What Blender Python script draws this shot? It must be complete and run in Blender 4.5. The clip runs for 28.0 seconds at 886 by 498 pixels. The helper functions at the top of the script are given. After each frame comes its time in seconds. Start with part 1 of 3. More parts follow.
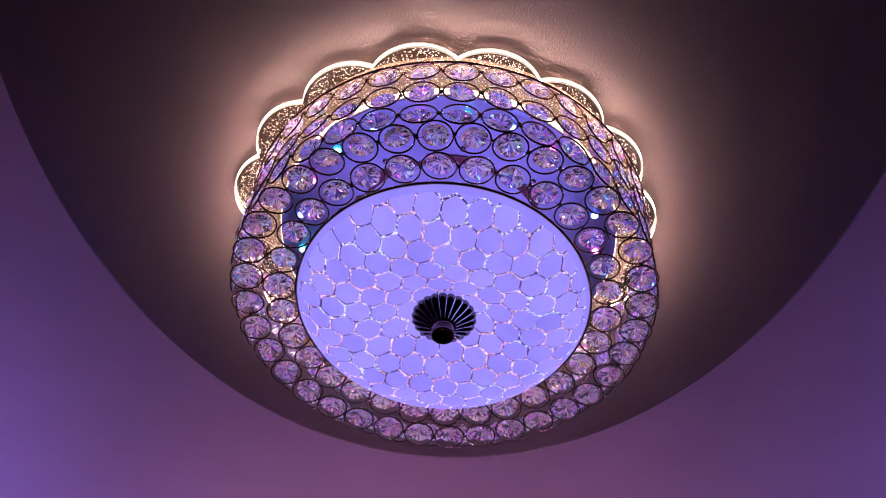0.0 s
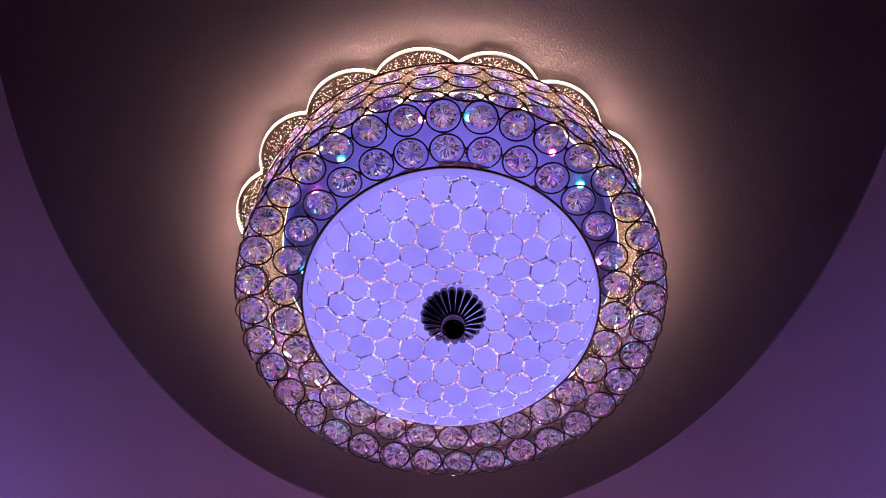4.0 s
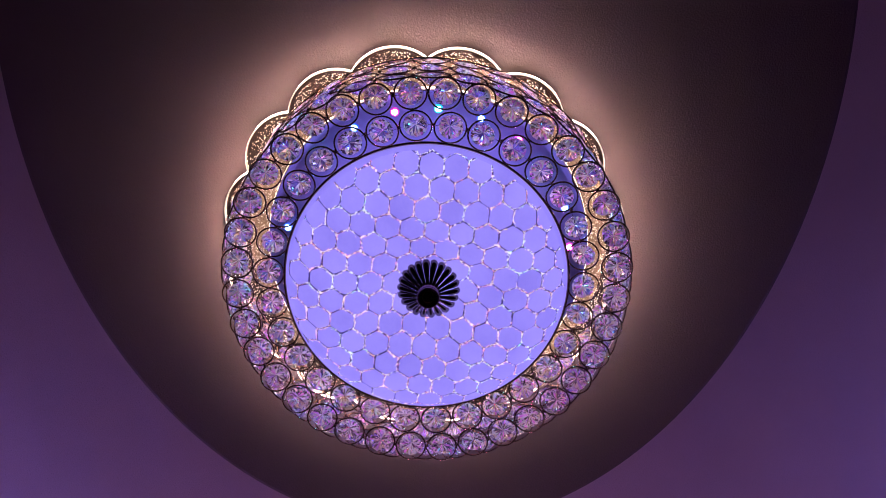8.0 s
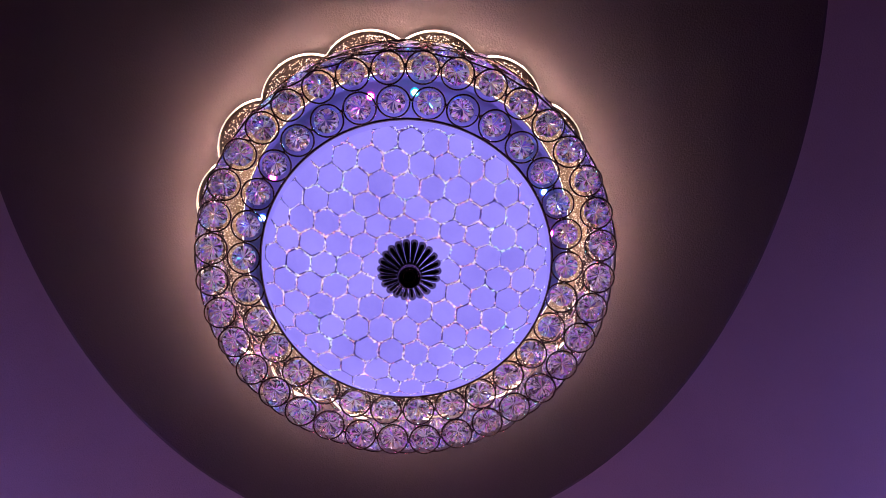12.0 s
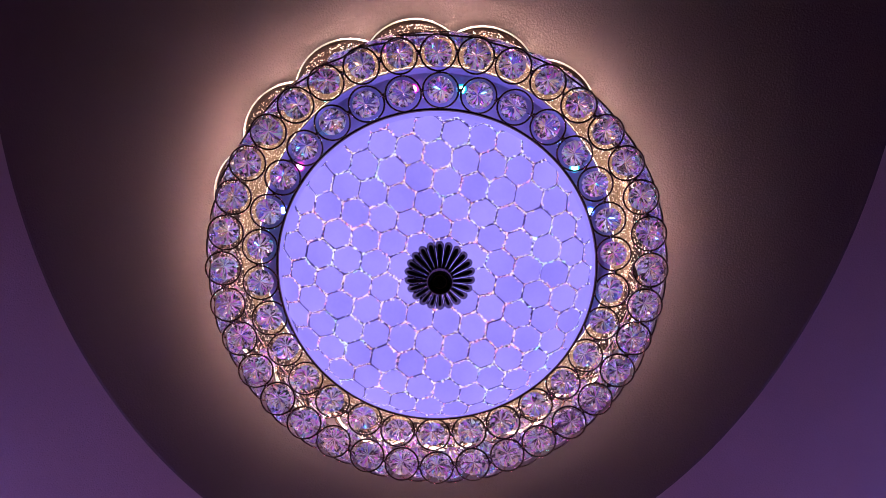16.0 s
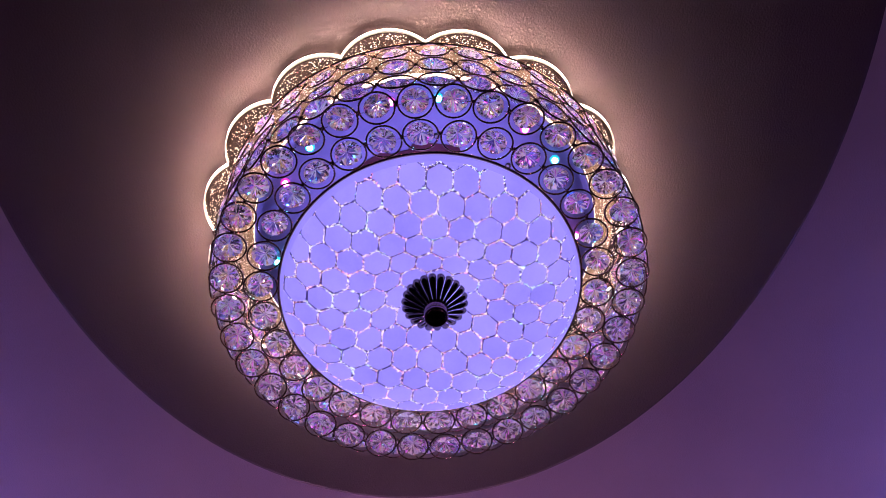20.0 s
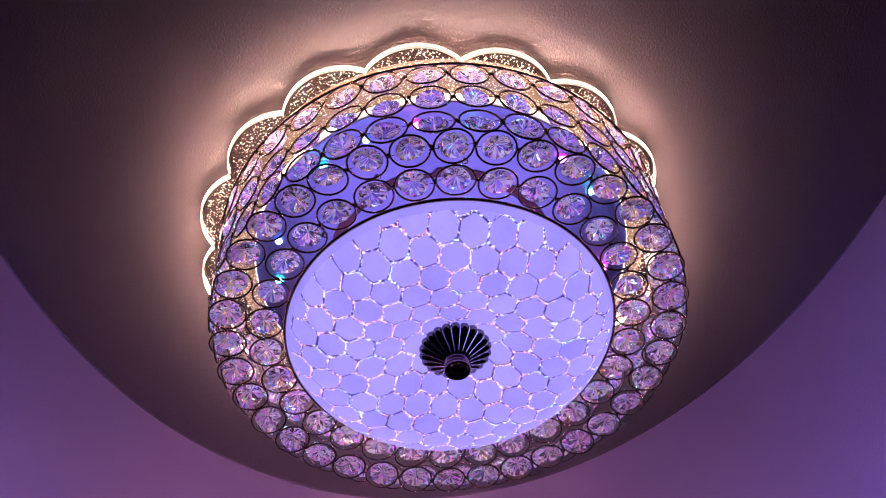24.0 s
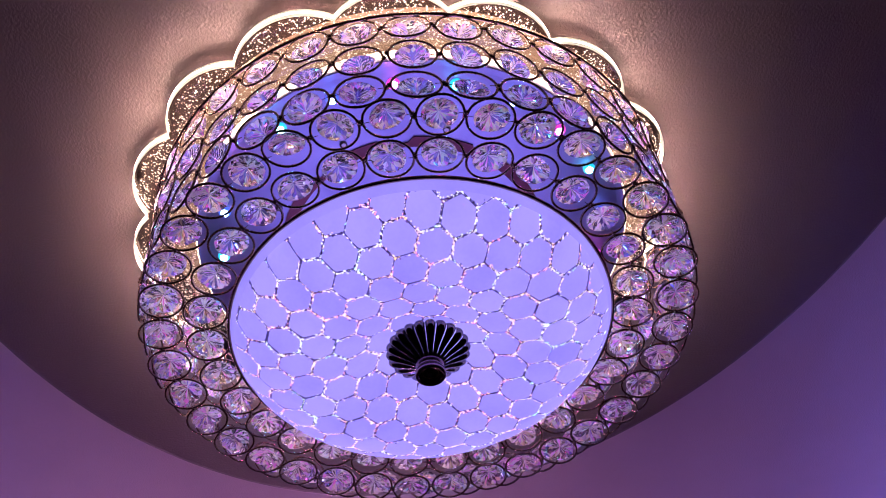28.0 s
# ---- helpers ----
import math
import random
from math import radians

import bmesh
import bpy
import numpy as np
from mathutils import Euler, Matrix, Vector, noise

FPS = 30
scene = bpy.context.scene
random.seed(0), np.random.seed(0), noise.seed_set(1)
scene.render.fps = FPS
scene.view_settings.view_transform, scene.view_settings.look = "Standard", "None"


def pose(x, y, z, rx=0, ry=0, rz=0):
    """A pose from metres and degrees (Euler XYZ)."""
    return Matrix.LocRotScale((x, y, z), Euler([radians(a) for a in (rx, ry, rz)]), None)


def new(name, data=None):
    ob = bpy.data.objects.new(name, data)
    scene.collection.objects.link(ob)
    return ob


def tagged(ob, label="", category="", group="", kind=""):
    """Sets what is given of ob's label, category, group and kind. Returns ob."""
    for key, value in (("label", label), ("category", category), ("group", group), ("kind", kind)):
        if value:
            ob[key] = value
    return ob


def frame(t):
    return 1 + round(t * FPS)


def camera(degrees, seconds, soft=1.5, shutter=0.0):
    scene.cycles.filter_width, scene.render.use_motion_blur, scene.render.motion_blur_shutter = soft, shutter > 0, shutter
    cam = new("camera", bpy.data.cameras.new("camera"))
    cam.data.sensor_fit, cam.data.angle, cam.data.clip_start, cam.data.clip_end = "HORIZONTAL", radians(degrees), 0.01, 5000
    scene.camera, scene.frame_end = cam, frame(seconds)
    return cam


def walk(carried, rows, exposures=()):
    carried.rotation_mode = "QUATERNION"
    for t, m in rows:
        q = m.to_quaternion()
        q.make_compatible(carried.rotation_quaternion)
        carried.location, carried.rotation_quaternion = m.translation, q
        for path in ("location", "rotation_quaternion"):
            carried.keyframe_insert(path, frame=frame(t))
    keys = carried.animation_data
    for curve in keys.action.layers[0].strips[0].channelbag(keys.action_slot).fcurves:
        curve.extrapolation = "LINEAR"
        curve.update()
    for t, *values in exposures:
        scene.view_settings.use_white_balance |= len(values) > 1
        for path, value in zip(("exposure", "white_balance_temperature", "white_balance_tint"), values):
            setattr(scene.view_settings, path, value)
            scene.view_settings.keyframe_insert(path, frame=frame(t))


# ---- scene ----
cam = camera(45.21, 28.0, soft=0.7)
ROWS = [
    (0.0, -0.0700, 0.6764, 1.7060, 141.53, -2.94, 182.56),
    (0.5, -0.0708, 0.6749, 1.6904, 142.64, -2.65, 182.55),
    (1.0, -0.0645, 0.6623, 1.6711, 143.32, -1.83, 182.65),
    (1.5, -0.0555, 0.6412, 1.6572, 145.04, -1.44, 182.98),
    (2.0, -0.0430, 0.6117, 1.6465, 146.05, -1.13, 183.76),
    (2.5, -0.0312, 0.5832, 1.6365, 147.81, -0.97, 183.62),
    (3.0, -0.0261, 0.5591, 1.6261, 149.13, -0.53, 183.54),
    (3.5, -0.0245, 0.5350, 1.6160, 151.13, -0.31, 182.94),
    (4.0, -0.0206, 0.5139, 1.5999, 152.53, -0.18, 182.82),
    (4.5, -0.0206, 0.4955, 1.5828, 153.38, -0.04, 182.52),
    (6.5, -0.0060, 0.4392, 1.5357, 157.31, 0.98, 181.90),
    (7.0, -0.0240, 0.4217, 1.5176, 158.42, 0.15, 182.72),
    (7.5, -0.0411, 0.4050, 1.5016, 159.19, -0.15, 184.10),
    (8.0, -0.0542, 0.3932, 1.4869, 159.84, -0.21, 184.97),
    (8.5, -0.0662, 0.3882, 1.4760, 160.56, -0.08, 186.77),
    (9.0, -0.0695, 0.3825, 1.4705, 160.20, 0.06, 187.00),
    (9.5, -0.0634, 0.3696, 1.4711, 160.62, 0.21, 186.65),
    (10.0, -0.0501, 0.3497, 1.4769, 161.19, 0.73, 186.33),
    (10.5, -0.0364, 0.3341, 1.4787, 162.38, 1.10, 186.05),
    (11.0, -0.0268, 0.3239, 1.4766, 162.99, 1.80, 186.01),
    (11.5, -0.0270, 0.3156, 1.4794, 163.50, 2.29, 186.01),
    (12.0, -0.0283, 0.3086, 1.4834, 163.40, 2.10, 185.44),
    (12.5, -0.0305, 0.3002, 1.4900, 163.62, 1.32, 185.89),
    (14.5, 0.0212, 0.2271, 1.5511, 167.11, 1.56, 182.59),
    (15.0, 0.0103, 0.2263, 1.5581, 167.45, 1.06, 181.84),
    (15.5, 0.0057, 0.2257, 1.5595, 167.89, 0.74, 181.25),
    (16.0, 0.0008, 0.2326, 1.5564, 166.88, 0.45, 180.31),
    (16.5, -0.0065, 0.2508, 1.5567, 165.66, -0.31, 178.88),
    (17.0, -0.0152, 0.2972, 1.5529, 163.24, -0.84, 178.04),
    (17.5, -0.0204, 0.3548, 1.5557, 160.60, -0.45, 179.43),
    (18.0, -0.0213, 0.4071, 1.5681, 158.32, 0.04, 180.82),
    (18.5, -0.0222, 0.4472, 1.5786, 156.53, 0.76, 182.32),
    (19.0, -0.0212, 0.4817, 1.5873, 153.15, 2.28, 182.63),
    (19.5, -0.0104, 0.5038, 1.6181, 153.17, 2.91, 184.00),
    (20.0, 0.0001, 0.5336, 1.6314, 150.01, 3.52, 184.37),
    (20.5, 0.0047, 0.5655, 1.6471, 149.48, 3.49, 185.33),
    (21.0, 0.0011, 0.5588, 1.6638, 147.75, 3.32, 185.30),
    (21.5, -0.0001, 0.5813, 1.6712, 146.69, 2.98, 184.61),
    (23.5, 0.0500, 0.6122, 1.7629, 142.89, 4.33, 180.12),
    (24.0, 0.0528, 0.6182, 1.7967, 142.32, 4.07, 180.21),
    (24.5, 0.0525, 0.6102, 1.8303, 140.52, 4.41, 180.27),
    (25.0, 0.0504, 0.6063, 1.8504, 140.10, 4.50, 179.68),
    (25.5, 0.0468, 0.6019, 1.8530, 140.42, 4.50, 178.81),
    (26.0, 0.0566, 0.6050, 1.8563, 139.20, 4.87, 177.88),
    (26.5, 0.0627, 0.5756, 1.8824, 139.71, 5.04, 177.80),
    (27.0, 0.0634, 0.5800, 1.8897, 139.76, 4.90, 178.25),
    (27.5, 0.0667, 0.5718, 1.8984, 139.24, 5.00, 177.34),
    (28.0, 0.0656, 0.5582, 1.9180, 139.21, 4.99, 176.76),
]
walk(cam, [(t, pose(x, y, z, rx, ry, rz)) for t, x, y, z, rx, ry, rz in ROWS],
     exposures=[(0.0, 0.0), (1.0, -0.12), (4.5, -0.06), (12.5, -0.06), (15.0, 0.06), (21.5, 0.08), (24.0, 0.26), (28.0, 0.20)])

# ---- world and scale: lamp axis at x = y = 0, hub plane of the wire cage at HUB, ceiling above it ----
HUB, DISC, CEIL = 2.475, 2.612, 2.775
rng = random.Random(7)

world = bpy.data.worlds.new("night_room")
scene.world = world
world.use_nodes = True
world.node_tree.nodes["Background"].inputs["Color"].default_value = (0.02, 0.014, 0.03, 1)
world.node_tree.nodes["Background"].inputs["Strength"].default_value = 0.2

# strengths of the lamp's light sources, its stand-in glows and the added coves
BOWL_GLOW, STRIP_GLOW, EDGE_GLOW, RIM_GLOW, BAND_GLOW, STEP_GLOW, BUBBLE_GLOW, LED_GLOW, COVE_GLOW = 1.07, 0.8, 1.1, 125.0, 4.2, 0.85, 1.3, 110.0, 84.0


# ---- material helpers ----
def material(name):
    m = bpy.data.materials.new(name)
    m.use_nodes = True
    m.node_tree.nodes.clear()
    return m


def node(m, kind, **values):
    n = m.node_tree.nodes.new(kind)
    for key, value in values.items():
        n.inputs[key.replace("_", " ")].default_value = value
    return n


def wire(m, a, out, b, inp):
    m.node_tree.links.new(a.outputs[out], b.inputs[inp])


def finish(m, shader, out="BSDF"):
    o = m.node_tree.nodes.new("ShaderNodeOutputMaterial")
    wire(m, shader, out, o, "Surface")
    return m


def ramp(m, stops):
    n = m.node_tree.nodes.new("ShaderNodeValToRGB")
    el = n.color_ramp.elements
    while len(el) < len(stops):
        el.new(0.5)
    for e, (p, c) in zip(el, stops):
        e.position, e.color = p, (*c, 1)
    return n


def principled(m, **values):
    return node(m, "ShaderNodeBsdfPrincipled", **values)


def coords(m, scale=1.0):
    t = m.node_tree.nodes.new("ShaderNodeTexCoord")
    mp = node(m, "ShaderNodeMapping")
    mp.inputs["Scale"].default_value = (scale, scale, scale)
    wire(m, t, "Object", mp, "Vector")
    return mp


def noise_tex(m, vec, scale, detail=3.0):
    n = node(m, "ShaderNodeTexNoise", Scale=scale, Detail=detail)
    wire(m, vec, "Vector", n, "Vector")
    return n


def painted_plaster(name, c1, c2):
    """Satin ceiling paint: orange-peel grain, and shallow roller laps that run one way."""
    m = material(name)
    v = coords(m)
    big, fine = noise_tex(m, v, 3.0, 4), noise_tex(m, v, 480.0, 3)
    laps = node(m, "ShaderNodeMapping")
    laps.inputs["Scale"].default_value = (14.0, 0.7, 1.0)
    wire(m, v, "Vector", laps, "Vector")
    lap = noise_tex(m, laps, 1.0, 1)
    col = ramp(m, [(0.3, c1), (0.7, c2)])
    wire(m, big, "Fac", col, "Fac")
    rough = ramp(m, [(0.3, (0.36,) * 3), (0.7, (0.46,) * 3)])
    wire(m, noise_tex(m, v, 40.0, 3), "Fac", rough, "Fac")
    wave = node(m, "ShaderNodeBump", Strength=0.5, Distance=0.006)
    wire(m, lap, "Fac", wave, "Height")
    b = node(m, "ShaderNodeBump", Strength=0.5, Distance=0.0014)
    wire(m, fine, "Fac", b, "Height")
    wire(m, wave, "Normal", b, "Normal")
    p = principled(m, Specular_IOR_Level=0.5)
    wire(m, col, "Color", p, "Base Color")
    wire(m, rough, "Color", p, "Roughness")
    wire(m, b, "Normal", p, "Normal")
    return finish(m, p)


def plain_paint(name, c1, c2, rough=0.7, scale=6.0):
    m = material(name)
    v = coords(m)
    col = ramp(m, [(0.3, c1), (0.7, c2)])
    wire(m, noise_tex(m, v, scale, 5), "Fac", col, "Fac")
    p = principled(m, Roughness=rough)
    wire(m, col, "Color", p, "Base Color")
    return finish(m, p)


def metal(name, c1, c2, rough, scale=60.0, bump=0.0):
    m = material(name)
    v = coords(m)
    n = noise_tex(m, v, scale, 4)
    col = ramp(m, [(0.35, c1), (0.7, c2)])
    wire(m, n, "Fac", col, "Fac")
    p = principled(m, Metallic=1.0, Roughness=rough)
    wire(m, col, "Color", p, "Base Color")
    if bump:
        b = node(m, "ShaderNodeBump", Strength=bump, Distance=0.0005)
        wire(m, n, "Fac", b, "Height")
        wire(m, b, "Normal", p, "Normal")
    return finish(m, p)


def glow(name, colour, strength, base=(0.6, 0.6, 0.6), rough=0.4, vary=0.0):
    m = material(name)
    p = principled(m, Roughness=rough, Emission_Strength=strength)
    p.inputs["Base Color"].default_value = (*base, 1)
    p.inputs["Emission Color"].default_value = (*colour, 1)
    if vary:
        v = coords(m)
        col = ramp(m, [(0.3, tuple(c * (1 - vary) for c in colour)), (0.7, colour)])
        wire(m, noise_tex(m, v, 35.0, 3), "Fac", col, "Fac")
        wire(m, col, "Color", p, "Emission Color")
    return finish(m, p)


def frosted_glass(name, colour, strength, spread):
    """Evenly back-lit frosted glass with cloudy blotches, each piece a little different."""
    m = material(name)
    v = coords(m)
    o = m.node_tree.nodes.new("ShaderNodeObjectInfo")
    big, fine = noise_tex(m, v, 22.0, 5), noise_tex(m, v, 420.0, 2)
    level = node(m, "ShaderNodeMath")
    level.operation = "MULTIPLY_ADD"
    wire(m, o, "Random", level, 0)
    level.inputs[1].default_value = 0.35
    wire(m, big, "Fac", level, 2)
    level2 = node(m, "ShaderNodeMath")
    level2.operation = "MULTIPLY_ADD"
    wire(m, fine, "Fac", level2, 0)
    level2.inputs[1].default_value = 0.25
    wire(m, level, "Value", level2, 2)
    col = ramp(m, [(0.35, (colour[0] * (1 - 1.2 * spread), colour[1] * (1 - 1.3 * spread), colour[2] * (1 - 0.8 * spread))),
                   (1.0, (colour[0] * (1 + 1.2 * spread), colour[1] * (1 + 1.2 * spread), colour[2] * (1 + 0.6 * spread)))])
    wire(m, level2, "Value", col, "Fac")
    p = principled(m, Roughness=0.6, Specular_IOR_Level=0.08, Emission_Strength=strength)
    p.inputs["Base Color"].default_value = (0.10, 0.09, 0.22, 1)
    wire(m, col, "Color", p, "Emission Color")
    return finish(m, p)


def crystal_glass():
    """Clear cut crystal with a rainbow coat: facet tints paint in sparkle and dark facets, and some scatter the light
    behind them.
    """
    m = material("iridescent_cut_crystal")
    g = m.node_tree.nodes.new("ShaderNodeNewGeometry")
    o = m.node_tree.nodes.new("ShaderNodeObjectInfo")
    add = m.node_tree.nodes.new("ShaderNodeMath")
    add.operation = "ADD"
    wire(m, g, "Random Per Island", add, 0)
    wire(m, o, "Random", add, 1)
    fr = m.node_tree.nodes.new("ShaderNodeMath")
    fr.operation = "FRACT"
    wire(m, add, "Value", fr, 0)
    # pale, vivid and dark tints stand in for coloured glints and facet contrast
    col = ramp(m, [(0.0, (1, 0.90, 1)), (0.18, (0.90, 0.58, 1)), (0.32, (0.46, 0.36, 1)), (0.36, (1, 0.93, 0.90)), (0.50, (1, 0.36, 0.88)),
                   (0.61, (1, 0.94, 0.90)), (0.71, (1, 0.84, 0.66)), (0.82, (0.40, 0.92, 1)), (0.84, (0.24, 0.12, 0.42)), (0.89, (1, 0.84, 0.98))])
    col.color_ramp.interpolation = "CONSTANT"
    wire(m, fr, "Value", col, "Fac")
    p = principled(m, Roughness=0.03, IOR=1.5, Transmission_Weight=1.0, Thin_Film_Thickness=420.0, Thin_Film_IOR=1.9)
    wire(m, col, "Color", p, "Base Color")
    t = node(m, "ShaderNodeBsdfTranslucent")
    wire(m, col, "Color", t, "Color")
    share = ramp(m, [(0.0, (0.04,) * 3), (0.40, (0.06,) * 3), (0.52, (0.60,) * 3), (0.70, (0.95,) * 3), (1.0, (1.0,) * 3)])
    mul = m.node_tree.nodes.new("ShaderNodeMath")
    mul.operation = "MULTIPLY"
    mul.inputs[1].default_value = 7.31
    wire(m, fr, "Value", mul, 0)
    fr2 = m.node_tree.nodes.new("ShaderNodeMath")
    fr2.operation = "FRACT"
    wire(m, mul, "Value", fr2, 0)
    wire(m, fr2, "Value", share, "Fac")
    mix = m.node_tree.nodes.new("ShaderNodeMixShader")
    wire(m, share, "Color", mix, "Fac")
    m.node_tree.links.new(p.outputs[0], mix.inputs[1])
    m.node_tree.links.new(t.outputs[0], mix.inputs[2])
    return finish(m, mix, "Shader")


def clear_crystal():
    m = material("clear_cut_crystal")
    tint = ramp(m, [(0.0, (0.97, 0.93, 1.0)), (1.0, (1.0, 0.98, 1.0))])
    wire(m, m.node_tree.nodes.new("ShaderNodeObjectInfo"), "Random", tint, "Fac")
    p = principled(m, Roughness=0.02, IOR=1.5, Transmission_Weight=1.0)
    wire(m, tint, "Color", p, "Base Color")
    return finish(m, p)


def acrylic():
    m = material("clear_acrylic")
    t = node(m, "ShaderNodeBsdfTransparent")
    t.inputs["Color"].default_value = (0.60, 0.53, 0.50, 1)
    g = node(m, "ShaderNodeBsdfGlossy", Roughness=0.06)
    f = node(m, "ShaderNodeFresnel", IOR=1.4)
    mix = m.node_tree.nodes.new("ShaderNodeMixShader")
    wire(m, f, "Fac", mix, "Fac")
    m.node_tree.links.new(t.outputs[0], mix.inputs[1])
    m.node_tree.links.new(g.outputs[0], mix.inputs[2])
    return finish(m, mix, "Shader")


def glitter_mat():
    """Grains that differ one by one and glow by themselves, with neighbourhoods that lean to pink or to cyan."""
    m = material("self_lit_glitter")
    g = m.node_tree.nodes.new("ShaderNodeNewGeometry")
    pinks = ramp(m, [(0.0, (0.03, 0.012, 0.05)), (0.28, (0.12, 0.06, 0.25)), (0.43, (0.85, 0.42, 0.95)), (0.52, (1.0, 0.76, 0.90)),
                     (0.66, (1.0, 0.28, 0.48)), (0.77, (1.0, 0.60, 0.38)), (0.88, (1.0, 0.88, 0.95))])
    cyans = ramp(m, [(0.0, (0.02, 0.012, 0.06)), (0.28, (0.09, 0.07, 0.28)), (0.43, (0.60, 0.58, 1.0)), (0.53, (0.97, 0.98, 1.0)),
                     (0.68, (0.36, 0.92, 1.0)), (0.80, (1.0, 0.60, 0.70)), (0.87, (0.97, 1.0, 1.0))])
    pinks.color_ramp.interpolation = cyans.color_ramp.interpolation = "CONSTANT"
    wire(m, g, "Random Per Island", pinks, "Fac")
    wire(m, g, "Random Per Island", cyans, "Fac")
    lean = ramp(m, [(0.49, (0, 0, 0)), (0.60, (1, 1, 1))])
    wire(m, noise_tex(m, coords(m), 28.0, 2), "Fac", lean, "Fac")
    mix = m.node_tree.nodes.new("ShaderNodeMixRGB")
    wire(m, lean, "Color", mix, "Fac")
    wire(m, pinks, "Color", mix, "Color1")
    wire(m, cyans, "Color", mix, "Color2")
    # emission stands in for bowl light sparkling in the grains
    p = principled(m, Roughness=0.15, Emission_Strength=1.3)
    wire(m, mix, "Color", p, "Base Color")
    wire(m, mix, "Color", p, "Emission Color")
    return finish(m, p)


VIOLET = (0.300, 0.240, 0.950)
MAT = dict(
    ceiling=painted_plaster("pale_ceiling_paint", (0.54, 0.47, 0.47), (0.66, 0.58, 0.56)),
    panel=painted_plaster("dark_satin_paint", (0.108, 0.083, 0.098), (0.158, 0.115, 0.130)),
    wall=plain_paint("dark_grey_wall_paint", (0.030, 0.026, 0.030), (0.045, 0.038, 0.044)),
    floor=plain_paint("dark_wood_floor", (0.030, 0.018, 0.013), (0.050, 0.030, 0.020), 0.5, 3.0),
    wirework=metal("dark_bronze_wire", (0.34, 0.21, 0.16), (0.58, 0.40, 0.30), 0.16, 90.0),
    black=metal("black_nickel", (0.16, 0.14, 0.15), (0.24, 0.21, 0.22), 0.10, 50.0),
    # plum in the knob's base colour stands in for a reflected purple sheen
    knob=metal("plum_sheen_chrome", (0.16, 0.10, 0.13), (0.24, 0.15, 0.19), 0.22, 50.0),
    mirror=metal("polished_steel", (0.17, 0.16, 0.28), (0.23, 0.22, 0.35), 0.42, 25.0),
    brass=metal("gilt_steel", (0.75, 0.58, 0.38), (0.85, 0.70, 0.48), 0.25, 40.0),
    maroon=metal("dark_maroon_lacquer", (0.05, 0.015, 0.022), (0.09, 0.03, 0.04), 0.35, 40.0),
    back=plain_paint("cream_enamel", (0.74, 0.68, 0.58), (0.80, 0.75, 0.66), 0.35, 30.0),
    tile=frosted_glass("frosted_violet_glass", VIOLET, BOWL_GLOW, 0.16),
    lip=glow("polished_glass_lip", (0.42, 0.34, 0.80), BOWL_GLOW * 0.6, (0.5, 0.45, 0.6), 0.08, 0.6),
    shell=glow("violet_glass_body", (0.085, 0.055, 0.30), BOWL_GLOW, (0.08, 0.07, 0.16), 0.2, 0.6),
    # hidden inner face, glowing stronger than the outside to brighten the crystals
    inner=glow("violet_glass_inside", (0.36, 0.27, 0.90), BOWL_GLOW * 2.5, (0.3, 0.28, 0.5), 0.4),
    # cove strips are added, unseen sources for the purple and blue on the ceiling
    cove=glow("added_purple_led", (0.92, 0.34, 0.76), COVE_GLOW), cove_blue=glow("added_blue_led", (0.22, 0.17, 1.0), COVE_GLOW * 0.65), cove_side=glow("added_dim_purple_led", (0.80, 0.36, 0.88), COVE_GLOW * 0.10),
    rim=glow("bright_acrylic_rim", (1.0, 0.645, 0.49), RIM_GLOW, (0.7, 0.66, 0.6), 0.3), band=glow("warm_led_diffuser", (1.0, 0.68, 0.48), BAND_GLOW, (0.7, 0.66, 0.6), 0.4, 0.35),
    # the ring's emission replaces warm LED light falling on it
    step=glow("self_lit_frosted_acrylic", (1.0, 0.72, 0.52), STEP_GLOW, (0.62, 0.55, 0.48), 0.3, 0.5),
    strip=glow("added_warm_chips", (1.0, 0.68, 0.54), STRIP_GLOW),
    edge=glow("edge_lit_acrylic", (1.0, 0.83, 0.64), EDGE_GLOW, (0.7, 0.66, 0.6), 0.3, 0.4),
    # bubbles emit in place of scattering the light inside the plate
    bubble=glow("self_lit_bubbles", (1.0, 0.84, 0.68), BUBBLE_GLOW),
    crystal=crystal_glass(), clear=clear_crystal(), acrylic=acrylic(), glitter=glitter_mat(),
    cyan=glow("cyan_led", (0.08, 0.85, 1.0), LED_GLOW), pink=glow("pink_led", (1.0, 0.12, 0.70), LED_GLOW), blue=glow("blue_led", (0.12, 0.30, 1.0), LED_GLOW),
    # discs glowing dimly in the LED colours, painted halos in place of bloom
    cyan_lens=glow("cyan_lens", (0.02, 0.70, 0.95), 0.9, (0.05, 0.05, 0.06)), pink_lens=glow("pink_lens", (0.95, 0.05, 0.60), 0.9, (0.05, 0.05, 0.06)), blue_lens=glow("blue_lens", (0.05, 0.13, 1.0), 0.9, (0.05, 0.05, 0.06)),
)


# ---- mesh helpers ----
def mesh_of(bm, name, mat, smooth=True):
    bmesh.ops.recalc_face_normals(bm, faces=bm.faces)
    me = bpy.data.meshes.new(name)
    bm.to_mesh(me)
    bm.free()
    me.materials.append(mat)
    if smooth:
        me.polygons.foreach_set("use_smooth", [True] * len(me.polygons))
    return me


def part(name, bm, mat, parent, label="", smooth=True):
    ob = new(name, bm if isinstance(bm, bpy.types.Mesh) else mesh_of(bm, name, mat, smooth))
    ob.parent = parent
    return tagged(ob, label=label)


